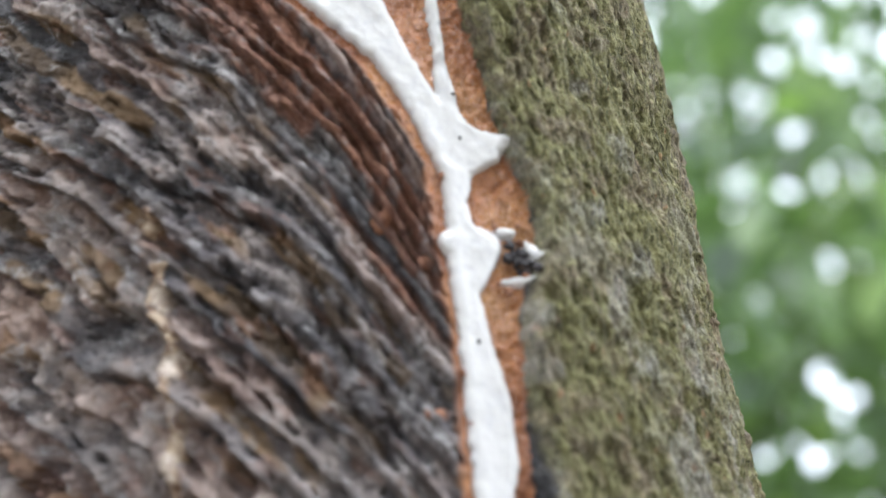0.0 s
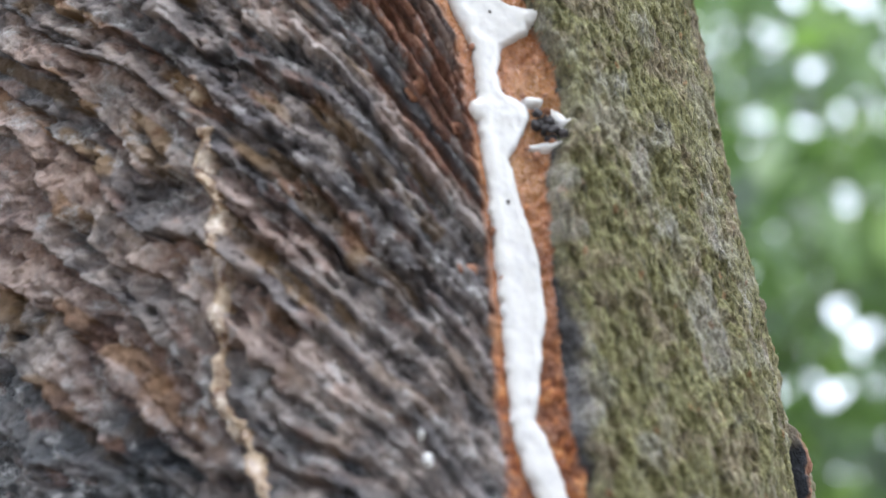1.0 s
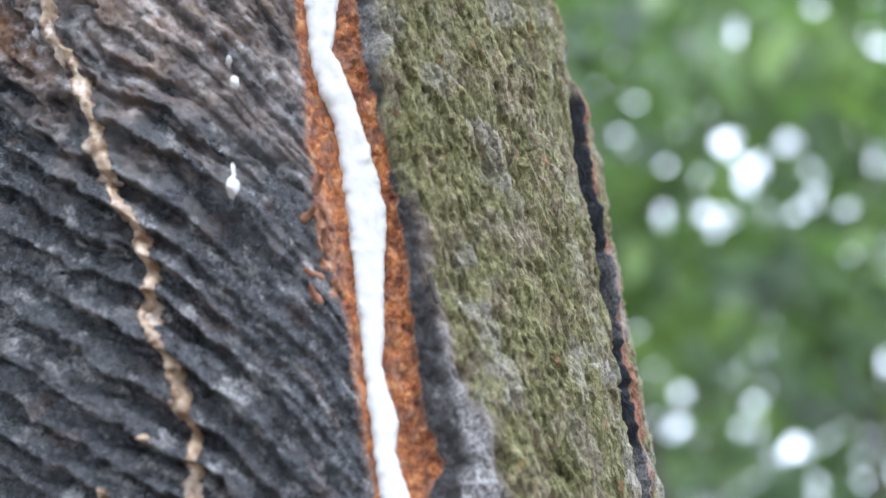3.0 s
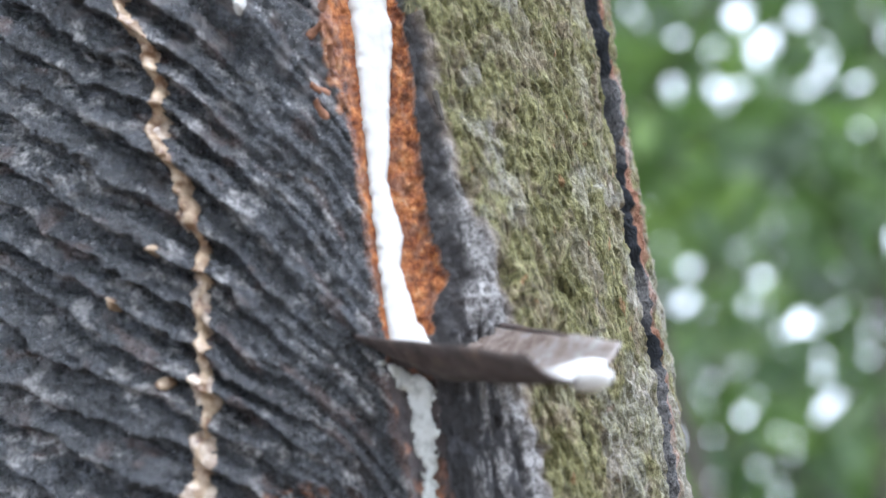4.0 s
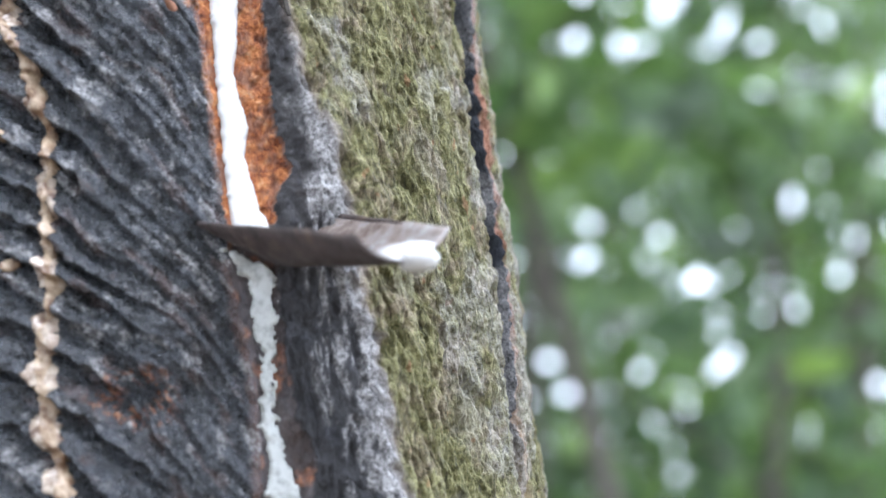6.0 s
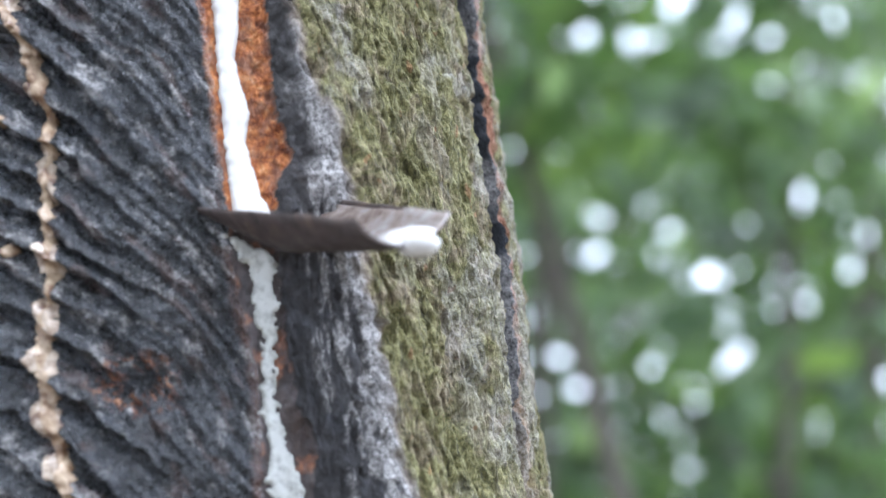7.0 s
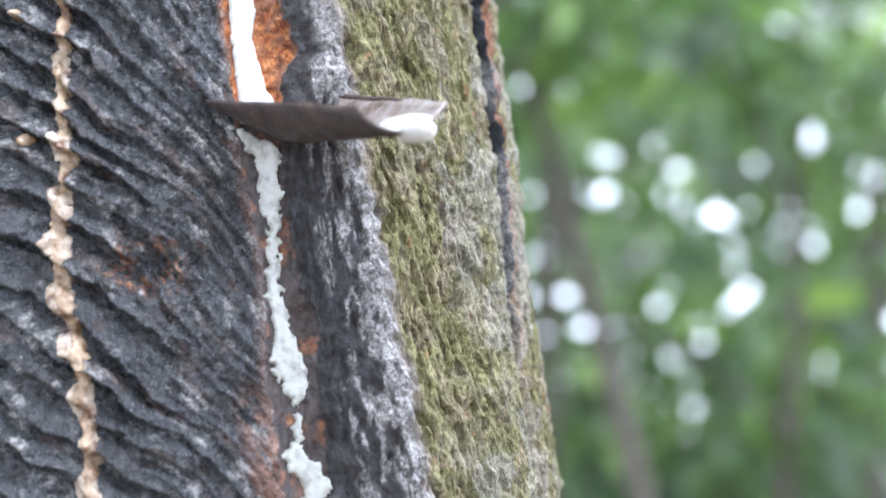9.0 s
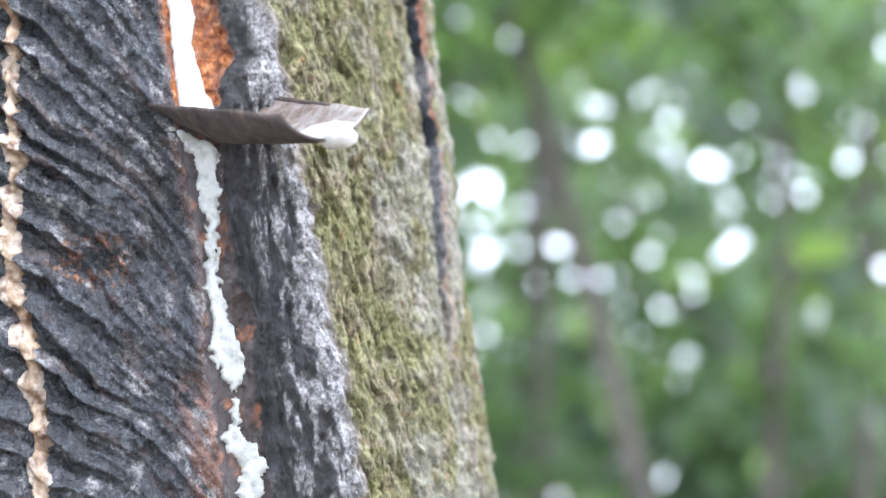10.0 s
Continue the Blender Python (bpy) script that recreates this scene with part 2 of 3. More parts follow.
CUT_L = [(350, -17), (328, 2.5), (310, 16.4), (292, 25.8), (279, 29.7), (235, 30), (200, 27.3), (187, 25.2), (157, 24), (144, 21.9), (129, 24),
         (119, 26), (99, 25), (90, 26), (48, 24.4), (22, 24), (-10, 27), (-40, 24), (-80, 24), (-112, 26)]
CUT_R = [(350, 46), (327, 47), (308, 50.4), (293, 51.8), (283, 53.3), (270, 57.5), (257, 57.5), (244, 51.5), (235, 48), (205, 45.2), (171, 42.4),
         (140, 44.9), (111, 45), (86, 43.4), (70, 42.4), (59, 43), (49, 45.5), (43, 39.5), (34, 38), (0, 36), (-20, 37), (-30, 41), (-45, 38), (-112, 38)]
GREEN = [(350, 48), (327, 49), (308, 52), (283, 55), (270, 59), (257, 60), (244, 54), (235, 50.5), (187, 48.9), (139, 46.7), (123, 49.5), (111, 50.5),
         (97, 49), (78, 50.5), (58, 56), (38, 58.5), (17, 59.5), (-3, 61.5), (-25, 62), (-60, 64), (-112, 66)]
TRAIL = [(262, -41), (252, -44), (243, -41), (220, -42), (188, -45), (178, -40.5), (158, -36.7), (138, -34), (126, -29), (114, -26), (101, -30), (92, -25.7),
         (69, -21.5), (60, -21.3), (48, -24.6), (21, -25.5), (12, -29), (0, -30), (-17, -29.5), (-28, -27.6), (-56, -28.6), (-112, -31)]
LOW_L = [(30, 22), (24, 25), (21, 28.3), (10, 28.4), (-2, 29.4), (-20, 26), (-30, 28), (-38, 24.4), (-45, 27.7), (-51, 31.2), (-61, 29),
         (-65, 25), (-74, 30.5), (-81, 27.9), (-86, 30)]
LOW_R = [(30, 24), (24, 34.5), (22, 37), (6, 34.8), (-9, 32.7), (-17, 32), (-30, 33.3), (-40, 36.2), (-48, 35), (-53, 32.6), (-63, 32.1),
         (-68, 35.6), (-75, 38.1), (-82, 36.3), (-86, 31)]
CRACK = [(300, 152), (263, 146), (244, 146), (171, 141), (128, 137), (90, 136), (60, 132), (34, 131), (10, 130), (-22, 124), (-70, 126), (-112, 134)]


def slant(s):
    """How the old cuts run: the fall of a ridge, summed from the channel leftwards."""
    grid = np.linspace(-700, 700, 2801)
    steep = 0.76 + 0.35 * step(grid, -45, -5) + 0.55 * step(grid, -5, 28)
    run = np.cumsum(steep) * (grid[1] - grid[0])
    return np.interp(s, grid, run - np.interp(0, grid, run))


def trunk_surface(s, z):
    """Height over the mean cylinder in millimetres and the zones of the bark."""
    ripple = (fbm(s / 9, z / 9, 4) - 0.5)
    cut_l = knots(z, CUT_L) + 2.2 * (fbm(s / 4 + 9, z / 3, 3) - 0.5)
    cut_r = knots(z, CUT_R) + 3.0 * (fbm(s / 4 + 31, z / 3, 3) - 0.5)
    green = knots(z, GREEN) + 6.0 * (fbm(s / 7 + 3, z / 6, 3) - 0.5)
    crack = knots(z, CRACK) + 3.0 * (fbm(s * 0 + 2.5, z / 11, 3) - 0.5)

    # old tapping panel: strips of bark left by one cut above another
    u = z + slant(s) * (1 + 0.45 * step(z, 120, 300)) + 12 * (fbm(s / 36, z / 36, 3) - 0.5) + 2.4 * (fbm(s / 9 + 6, z / 9, 3) - 0.5)
    w = s - 0.9 * z
    ragged = fbm(w / 9 + 15, u / 4, 4, 0.6) - 0.5

    def strata(pitch, sway, length, rise, seed):
        """Overlapping strips: steep lower lip, long fall above it, each strip of its own strength along its run."""
        ph = u / pitch + sway * (fbm(w / 60 + seed, u / 26, 2) - 0.5) + 0.55 * ragged
        k = np.floor(ph)
        f = ph - k
        own = TABLE[(k.astype(int) * 7 + seed) % 256, (k.astype(int) * 3 + 11) % 256]
        run = grain(w / length + 37 * own, k * 1.0 + seed) * 0.7 + 0.3 * grain(w / length * 3 + 91 * own, k * 1.0 + seed + 9)
        lip = np.where(f < rise, step(f, 0, rise), (1 - np.clip(f - rise, 0, 1) / (1 - rise)) ** 0.75) - 0.5
        return lip * (0.2 + 1.35 * run), own, run

    upper = step(z - 0.35 * s, 150, 225)
    right = step(s, -24, 6)
    left = (1 - upper) * (1 - right)
    bold = strata(12.4, 1.1, 46, 0.2, 3)[0]
    plate, plate_own, plate_run = strata(17.0, 1.5, 34, 0.12, 21)
    thin, thin_own, thin_run = strata(6.2, 1.2, 26, 0.18, 40)
    strip, strip_own, strip_run = strata(9.0, 1.2, 52, 0.14, 77)
    n2 = fbm(w / 13 + 20, u / 4.0 + 9, 4, 0.55)
    n3 = fbm(s / 6 + 14, z / 6, 5, 0.66)
    knobs = fbm(w / 7 + 61, u / 5 + 2, 4, 0.6)
    torn = 5.6 * plate + 0.9 * thin + 2.6 * (n2 - 0.5) + 5.0 * (n3 - 0.5) + 4.2 * (knobs - 0.5)
    ridge = left * (6.6 * bold + 0.4 * thin + 1.3 * (n2 - 0.5) + 1.9 * (n3 - 0.5) + 2.2 * (knobs - 0.5))
    ridge = ridge + upper * torn
    ridge = ridge + (1 - upper) * right * (0.7 * thin + 1.3 * bold + 1.6 * (n2 - 0.5) + 2.6 * (n3 - 0.5) + 2.0 * (knobs - 0.5) + 4.5 * (fbm(s / 16 + 8, z / 16, 3) - 0.5))
    pits = step(fbm(w / 15 + 70, u / 5.5, 4), 0.62, 0.72)
    ridge = ridge - 3.0 * pits * (0.2 + 0.8 * upper)
    reach = (z - 226) * 0.5 - (28 - s)
    band = step(reach + 22 * ripple, -8, 4) * step(z, 208, 240)
    ridge = ridge * (1 - 0.55 * band) + band * (4.6 * strip + 0.6 * thin + 2.4 * (knobs - 0.5))
    panel = -4.2 + 8.5 * step(-s, 8, 48) + ridge
    hole = np.exp(-(((s + 6 + 0.55 * (z - 122)) / 5.0) ** 2 + ((z - 122) / 17.0) ** 2))
    knot = np.exp(-(((s + 6) / 13.0) ** 2 + ((z + 7) / 8.5) ** 2))
    panel = panel - 4.5 * hole - 4.4 * knot + 7.0 * knot * (fbm(w / 5, u / 2.4, 4) - 0.5)

    # fresh cut channel
    middle = 0.5 * (cut_l + cut_r)
    wide = np.maximum(cut_r - cut_l, 4)
    across = np.clip((s - middle) / wide * 2, -1, 1)
    deep = 0.35 + 0.65 * step(z, 22, 40)
    channel = -6.6 + 2.0 * across ** 2 + (1.2 + 2.2 * step(across, 0.1, 0.6)) * (fbm(s / 2.6 + 7, z / 2.6, 4, 0.6) - 0.5) + (1 - deep) * 1.2

    # outer bark
    swell = 0.5 + 3.6 * step(110 - z, 0, 70) + 1.5 * step(z, 190, 240)
    body = swell * (1 - step(s, 60, 90))
    sway = s + 0.12 * z + 2.6 * (fbm(s / 6 + 5, z / 6, 3) - 0.5)
    strand = fbm(sway / 1.7, z / 4.6, 3, 0.6) - 0.5
    scales = fbm(sway / 3.4 + 11, z / 6.5 + 3, 4, 0.6) - 0.5
    furrow = step(fbm(sway / 2.6 + 71, z / 8 + 13, 3, 0.6), 0.56, 0.72)
    outer = body + 3.0 * strand + 3.2 * scales - 1.7 * furrow + 3.5 * (fbm(s / 24, z / 30, 3) - 0.5)
    lip = -2.6 - 1.5 * step(z, 100, 150) + 4.6 * (fbm(s / 2.2 + 50, z / 5, 4, 0.6) - 0.5)
    edge_z = step(s - cut_r, 0, np.maximum(green - cut_r, 1.6))
    outer = lip * (1 - edge_z) + outer * edge_z
    opened = step(182 - z, 0, 14)
    opened_low = opened * step(z + 60, 0, 40) + 0.25 * (1 - step(z + 60, 0, 40)) + 0.2 * step(z, 168, 260) * step(290 - z, 0, 40)
    gap = step(s - crack, -3.4, -2.2) * (1 - step(s - crack, 1.4, 3.2))
    raised = step(s - crack, 0.8, 4.0) * (1 - step(s, 168, 190)) * opened * step(z + 30, -10, 60)
    outer = outer - 9.5 * gap * opened_low + raised * (2.0 + 1.8 * step(z, 70, 130) + 3.0 * (fbm(s / 5, z / 7, 3) - 0.5))

    is_panel, is_outer = s < cut_l, s > cut_r
    to_chan = step(s - cut_l, -2.4, 0.6)
    h = np.where(is_outer, outer, np.where(is_panel, panel * (1 - to_chan) + channel * to_chan, channel))
    far = step(np.abs(s), 170, 240)
    h = h * (1 - far) + far * (4 * ripple)
    h = h + 20 * step(-s, 55, 122) * (1 - step(-s, 180, 320))

    # zones
    lower = 1 - step(z + 0.5 * (s + 40) + 90 * ripple, 120, 235)
    # blacker low on the panel, and partly in the pits
    wet_and_shade = np.where(is_panel, np.clip(lower + 0.12 + 0.4 * pits, 0, 1), 0.0)
    dark_edge = is_outer * (1 - step(s - green, -3, 1.5))
    # shade inside the crack is painted black through this mask as well
    wet_and_shade = np.where(is_outer, np.maximum(dark_edge * 0.95, step(s - crack, -4, -2.6) * (1 - step(s - crack, 3.6, 4.2)) * opened_low), wet_and_shade)
    moss = is_outer * step(s - green, np.where(z > 125, -4.0, -2.0), np.where(z > 125, -1.0, 3.0))
    moss = np.where(np.abs(s) > 170, 0.7, moss) * (1 - step(s - crack, -3.4, -2.2) * (1 - step(s - crack, 5, 9)) * opened_low)
    pale = is_outer * dark_edge * step(s - cut_r, 4, 9) * step(fbm(s / 2.2 + 2, z / 9, 5, 0.65) + 0.40 * step(s - green, -10, -1), 0.50, 0.68)
    pale = np.maximum(pale, is_outer * 0.4 * step(fbm(s / 16 + 60, z / 16, 3) + 0.16 * step(95 - z, 0, 60) * step(s, 75, 100), 0.62, 0.76))
    pale = np.maximum(pale, is_panel * 0.75 * step(fbm(w / 9 + 90, u / 5, 5, 0.65), 0.58, 0.72))
    smooth_cut = step(z, 178, 205)
    torn_chan = fbm(s / 4 + 77, z / 5, 3)
    chan = ~is_panel & ~is_outer
    fresh = np.where(chan, step(fbm(s / 2.4 + 19, z / 3.4, 4, 0.65), 0.3, 0.62), 0.0) * np.where(z > 35, 1.0, step(torn_chan, 0.5, 0.68) * 0.7)
    fresh = np.where(chan, np.maximum(fresh, smooth_cut), fresh)
    fresh = np.maximum(fresh, is_panel * step(s - cut_l, -2.2, -0.4) * 0.75 * step(z, 30, 90))
    burr = np.exp(-(((s - 23) / 4.5) ** 2 + ((z - 118) / 26.0) ** 2))
    fresh = np.maximum(fresh, is_panel * step(burr * (0.5 + fbm(s / 3 + 5, z / 3, 3)), 0.5, 0.8) * 0.8)
    spot = step(fbm(w / 2.6 + 21, u / 1.5, 4, 0.6), 0.53, 0.62) * step(knot * (0.6 + 0.8 * fbm(s / 8 + 3, z / 8, 2)), 0.25, 0.55) * (1 - step(knot, 0.8, 0.95))
    fresh = np.maximum(fresh, is_panel * spot * 0.55)
    strips = is_panel * np.maximum(band * step(strip_own, 0.30, 0.36) * (1 - step(strip_own, 0.82, 0.86)) * step(strip_run + 0.4 * ripple, 0.12, 0.3), 0.3 * step(plate_own * plate_run, 0.42, 0.5) * upper)
    pale = np.maximum(pale, is_panel * 0.8 * band * step(strip_own, 0.82, 0.86) * step(n2, 0.4, 0.55))
    wet_and_shade = np.where(is_panel, np.maximum(wet_and_shade, 0.75 * band * (1 - step(strip_own, 0.12, 0.18))), wet_and_shade)
    wet_and_shade = np.where(is_panel, np.maximum(wet_and_shade, 0.6 * upper * step((1 - plate_own) * (1 - plate_run), 0.34, 0.5)), wet_and_shade)
    ochre = is_panel * upper * (1 - 0.6 * band) * step(thin_own * thin_run + 0.25 * n2, 0.5, 0.62)
    # ochre also takes the gloss off the crack's painted shade
    ochre = np.where(is_outer, np.maximum(0.6 * dark_edge, 1.0 * (s > crack - 8)), ochre)
    tone = np.clip(0.5 + 0.5 * (plate_own - 0.5) + 0.7 * (thin_own - 0.5) * thin_run + 1.0 * (n3 - 0.5), 0, 1)
    low_tear = is_panel * step(-40 - z, 0, 14) * step(s - cut_l, -13, -4) * step(n2 + 0.3 * n3, 0.5, 0.66)
    strips = np.maximum(strips, 0.8 * low_tear)
    strips = np.maximum(strips, is_panel * (0.15 + 0.25 * upper) * step(fbm(w / 15 + 55, u / 6, 4), 0.64, 0.74))
    strips = np.maximum(strips, is_panel * (~(z > 26)) * step(s - cut_l, -4, -1) * 0.35)
    strips = np.maximum(strips, is_outer * raised * step(s - crack, 3.6, 4.2) * (1 - step(s - crack, 6, 9)) * 0.9)
    strips = np.maximum(strips, is_outer * 0.8 * gap * (1 - opened_low))
    strips = np.where(chan, np.where(z > 35, 1.0, 0.12 + 0.5 * step(torn_chan, 0.5, 0.65)), strips)
    wet_and_shade = np.where(chan & (z < 35), 0.9, wet_and_shade)
    # paler the higher the ridge stands
    crest = np.clip(0.35 + ridge / 3.0, 0, 1) * is_panel
    return h, (wet_and_shade, fresh, pale), (moss, strips, crest), (tone, ochre, smooth_cut), is_panel, is_outer, cut_r, crack, raised


HH, ZONE, GROWTH, TINT, IS_PANEL, IS_OUTER, CUT, CRK, RAISED = trunk_surface(SS, ZZ)
TAPER = 1 - 0.00006 * np.clip(ZZ - 400, 0, None) + 0.35 * step(-ZZ, 900, 1300)


def place(h):
    """Points of the trunk's own space, in metres, at a height above the mean cylinder."""
    r = (RADIUS * TAPER + h) * 0.001
    a = SS / RADIUS
    return np.stack([r * np.sin(a), -r * np.cos(a), ZZ * 0.001], -1)


def patch(name, keep, h, mat, parent, label="", coloured=False):
    """The faces of the trunk's grid that keep marks, lifted to h, as one mesh."""
    rows, cols = SS.shape
    used = np.zeros(SS.shape, bool)
    used[:-1, :-1] |= keep
    used[1:, :-1] |= keep
    used[1:, 1:] |= keep
    used[:-1, 1:] |= keep
    index = np.full(SS.shape, -1)
    index[used] = np.arange(used.sum())
    pts = place(h)[used]
    i, j = np.nonzero(keep)
    quads = np.stack([index[i, j], index[i, j + 1], index[i + 1, j + 1], index[i + 1, j]], 1).astype(np.int32)
    me = bpy.data.meshes.new(name)
    me.vertices.add(len(pts))
    me.vertices.foreach_set("co", pts.astype(np.float32).ravel())
    me.loops.add(quads.size)
    me.loops.foreach_set("vertex_index", quads.ravel())
    me.polygons.add(len(quads))
    me.polygons.foreach_set("loop_start", np.arange(0, quads.size, 4, dtype=np.int32))
    me.polygons.foreach_set("use_smooth", np.ones(len(quads), bool))
    me.update(calc_edges=True)
    if coloured:
        for key, chans in (("zone", ZONE), ("growth", GROWTH), ("tint", TINT)):
            layer = me.attributes.new(key, "FLOAT_COLOR", "POINT")
            rgba = np.stack([*(c[used] * np.ones(used.sum()) for c in chans), np.ones(used.sum())], -1)
            layer.data.foreach_set("color", rgba.astype(np.float32).ravel())
    me.materials.append(mat)
    ob = new(name, me)
    ob.parent = parent
    if parent is None:
        ob.matrix_world = TRUNK
    if label:
        tagged(ob, label)
    return ob


def corner(mask):
    return mask[:-1, :-1]


tree = tagged(new("rubber_tree"), "leaning rubber tree with mossy bark and a tapped dark panel", "tree")
tree.matrix_world = TRUNK
flap_mask = (RAISED > 0.5)
patch("tapping_panel", corner(IS_PANEL), HH, BARK, tree, "old tapped panel, grey to wet black, with slanting ridges", True)
patch("channel", corner(~IS_PANEL & ~IS_OUTER), HH, BARK, tree, "fresh orange-brown cut channel", True)
patch("bark", corner(IS_OUTER & ~flap_mask), HH, BARK, tree, "green mossy outer bark with grey crust", True)
patch("bark_flap", corner(IS_OUTER & flap_mask), HH, BARK, tree, "lifted reddish bark flap beside a crack", True)


def film(name, inside, thick, mat, label, category, soft=2.0, lump=0.0, owner=None, heights=(-2000, 9000)):
    """Latex lying on the bark: inside is the distance from its rim in millimetres."""
    body = np.clip(inside / soft, 0, 1)
    rise = thick * np.sqrt(1 - (1 - body) ** 2) + lump * (fbm(SS / 3 + 5, ZZ / 3, 3) - 0.5) * step(inside, 0, 2)
    h = np.where(inside > 0, HS + rise, HS - 0.8)
    near = inside > 0
    keep = near[:-1, :-1] | near[1:, :-1] | near[:-1, 1:] | near[1:, 1:]
    keep &= corner((ZZ >= heights[0]) & (ZZ < heights[1]))
    ob = patch(name, keep, h, mat, owner)
    return tagged(ob, label, category)


def smoothed(h, times):
    for _ in range(times):
        p = np.pad(h, 1, mode="edge")
        h = (p[:-2, 1:-1] + p[2:, 1:-1] + p[1:-1, :-2] + p[1:-1, 2:] + 2 * h) / 6
    return h


HS = np.maximum(smoothed(HH, 14), HH - 0.35)
edge = fbm(SS / 2.2 + 13, ZZ / 2.2, 3) - 0.5
wedge_mid = knots(ZZ, [(350, 30), (326, 32.5), (298, 37)])
wedge = (np.abs(SS - wedge_mid) - knots(ZZ, [(350, 9), (326, 5.5), (312, 3.0), (298, -1.0), (290, -9)]))
stream = np.minimum(np.minimum(SS - knots(ZZ, LAT_L), knots(ZZ, LAT_R) - SS), wedge) + 1.2 * edge
def spots(list_of):
    d = np.full(SS.shape, -9.0)
    for s, z, a, b in list_of:
        d = np.maximum(d, min(a, b) * (1 - np.hypot((SS - s) / a, (ZZ - z) / b)))
    return d


dam = spots([(39, 257, 9.5, 5.5), (48, 285.5, 6, 4.5), (50, 260.5, 3.4, 1.9), (55.5, 255, 1.5, 4.0), (50, 246.5, 3.6, 1.6)])
stream = np.maximum(stream, dam + 0.8 * edge)
stream = np.where((ZZ > 30) & (ZZ < 352), stream, -5)
latex_stream = tagged(new("latex_stream"), "fresh white latex running down the cut channel", "latex")
latex_stream.matrix_world = TRUNK
for name, low_z, high_z in (("upper_flow", 290, 400), ("clotted_lump", 279, 290), ("middle_flow", 265, 279), ("clotted_lump", 246.5, 265), ("lower_flow", 20, 246.5)):
    film(name, stream, 2.6, LATEX, "", "", 3.2, 0.5, latex_stream, (low_z, high_z))
low = np.minimum(SS - knots(ZZ, LOW_L), knots(ZZ, LOW_R) - SS) - 0.2 + 4.6 * edge
low = np.where((ZZ > -86) & (ZZ < 30), low, -5)
latex_crust = tagged(new("latex_crust"), "half-dried latex crust with a ragged edge below the spout", "latex")
latex_crust.matrix_world = TRUNK
for name, low_z, high_z in (("upper_crust", 14, 40), ("thin_run", -34, 14), ("spread_crust", -60, -34), ("curled_tip", -95, -60)):
    film(name, low, 1.3, CRUST, "", "", 2.4, 0.8, latex_crust, (low_z, high_z))
thread = 1.2 + 0.9 * step(fbm(ZZ / 5 + 3, ZZ * 0 + 4.2, 3), 0.3, 0.75)
trail = thread - np.abs(SS - knots(ZZ, TRAIL) - 2 * (fbm(ZZ / 6 + 44, ZZ * 0 + 1.5, 2) - 0.5)) + 2.0 * edge
trail = np.where((ZZ > -112) & (ZZ < 262), trail, -5)
dried_trail = tagged(new("dried_latex_trail"), "old beaded trail of dried yellowish latex on the panel", "latex")
dried_trail.matrix_world = TRUNK
film("thread", trail, 1.4, DRIED, "", "", 1.6, 0.9, dried_trail)
BEADS = [(-42, 253.5, 3.0, 5.0), (-40.7, 235, 2.9, 4.6), (-42, 222, 2.7, 4.8), (-43.4, 209, 2.5, 5.4), (-45, 187, 2.6, 3.6), (-43, 180, 2.2, 4.5),
         (-37, 152, 2.6, 3.6), (-35, 143, 2.8, 4.0), (-28, 121, 2.2, 3.5), (-27.7, 101.5, 2.6, 3.0), (-25, 76, 2.2, 2.6), (-23.4, 53, 2.6, 7.0),
         (-26, 29.5, 3.6, 5.0), (-28, 14, 3.5, 5.4), (-30, 2, 3.9, 5.0), (-30.5, -13, 4.0, 5.2), (-30, -26, 3.2, 4.6), (-28.4, -41.5, 3.8, 6.0),
         (-27.8, -54, 2.6, 5.0), (-29.6, -66, 3.6, 5.2), (-30.5, -84, 3.4, 5.2)]
for s0, z0, a, b in BEADS:
    film("bead", spots([(s0, z0, a, b), (s0 + 0.3 * a, z0 - 0.6 * b, 0.75 * a, 0.7 * b)]) + 2.2 * edge - 0.3, 2.2 if z0 > 170 else 1.1, BEAD, "", "", 2.6, 0.7, dried_trail, (z0 - 3 * b, z0 + 3 * b))

film("latex_drip", spots([(2.6, 170.5, 1.0, 1.6), (3.4, 163.8, 1.5, 2.2)]), 1.8, LATEX, "two small white latex drips on the dark panel", "latex", 1.4)
film("latex_drip", spots([(-1.4, 133.4, 1.9, 3.2), (-0.8, 138.2, 0.7, 3.2)]), 1.8, LATEX, "white latex drip with a smeared tail on the panel", "latex", 1.6)

# ---------------------------------------------------------------- the spout
def gutter(f, g):
    """A point of the gutter: f from the bark to the lip, g from the near edge to the far one."""
    root_l, root_r = Vector((-0.0225, 0.004, 1.2440)), Vector((0.0190, 0.008, 1.2470))
    lip_l, lip_r = Vector((0.0235, -0.0615, 1.2268)), Vector((0.0472, -0.0465, 1.2318))
    q = root_l.lerp(lip_l, f).lerp(root_r.lerp(lip_r, f), g)
    bow = 1 - abs(2 * g - 1) ** 2.3
    taper = min(1.0, 0.42 + 1.9 * f)
    q.z += -(0.0125 - 0.0040 * f) * taper * bow + 0.0008 * noise.noise(Vector((f * 5, g * 4, 3)))
    q += Vector((0.0005, -0.0055, 0)) * bow * f ** 3
    return q


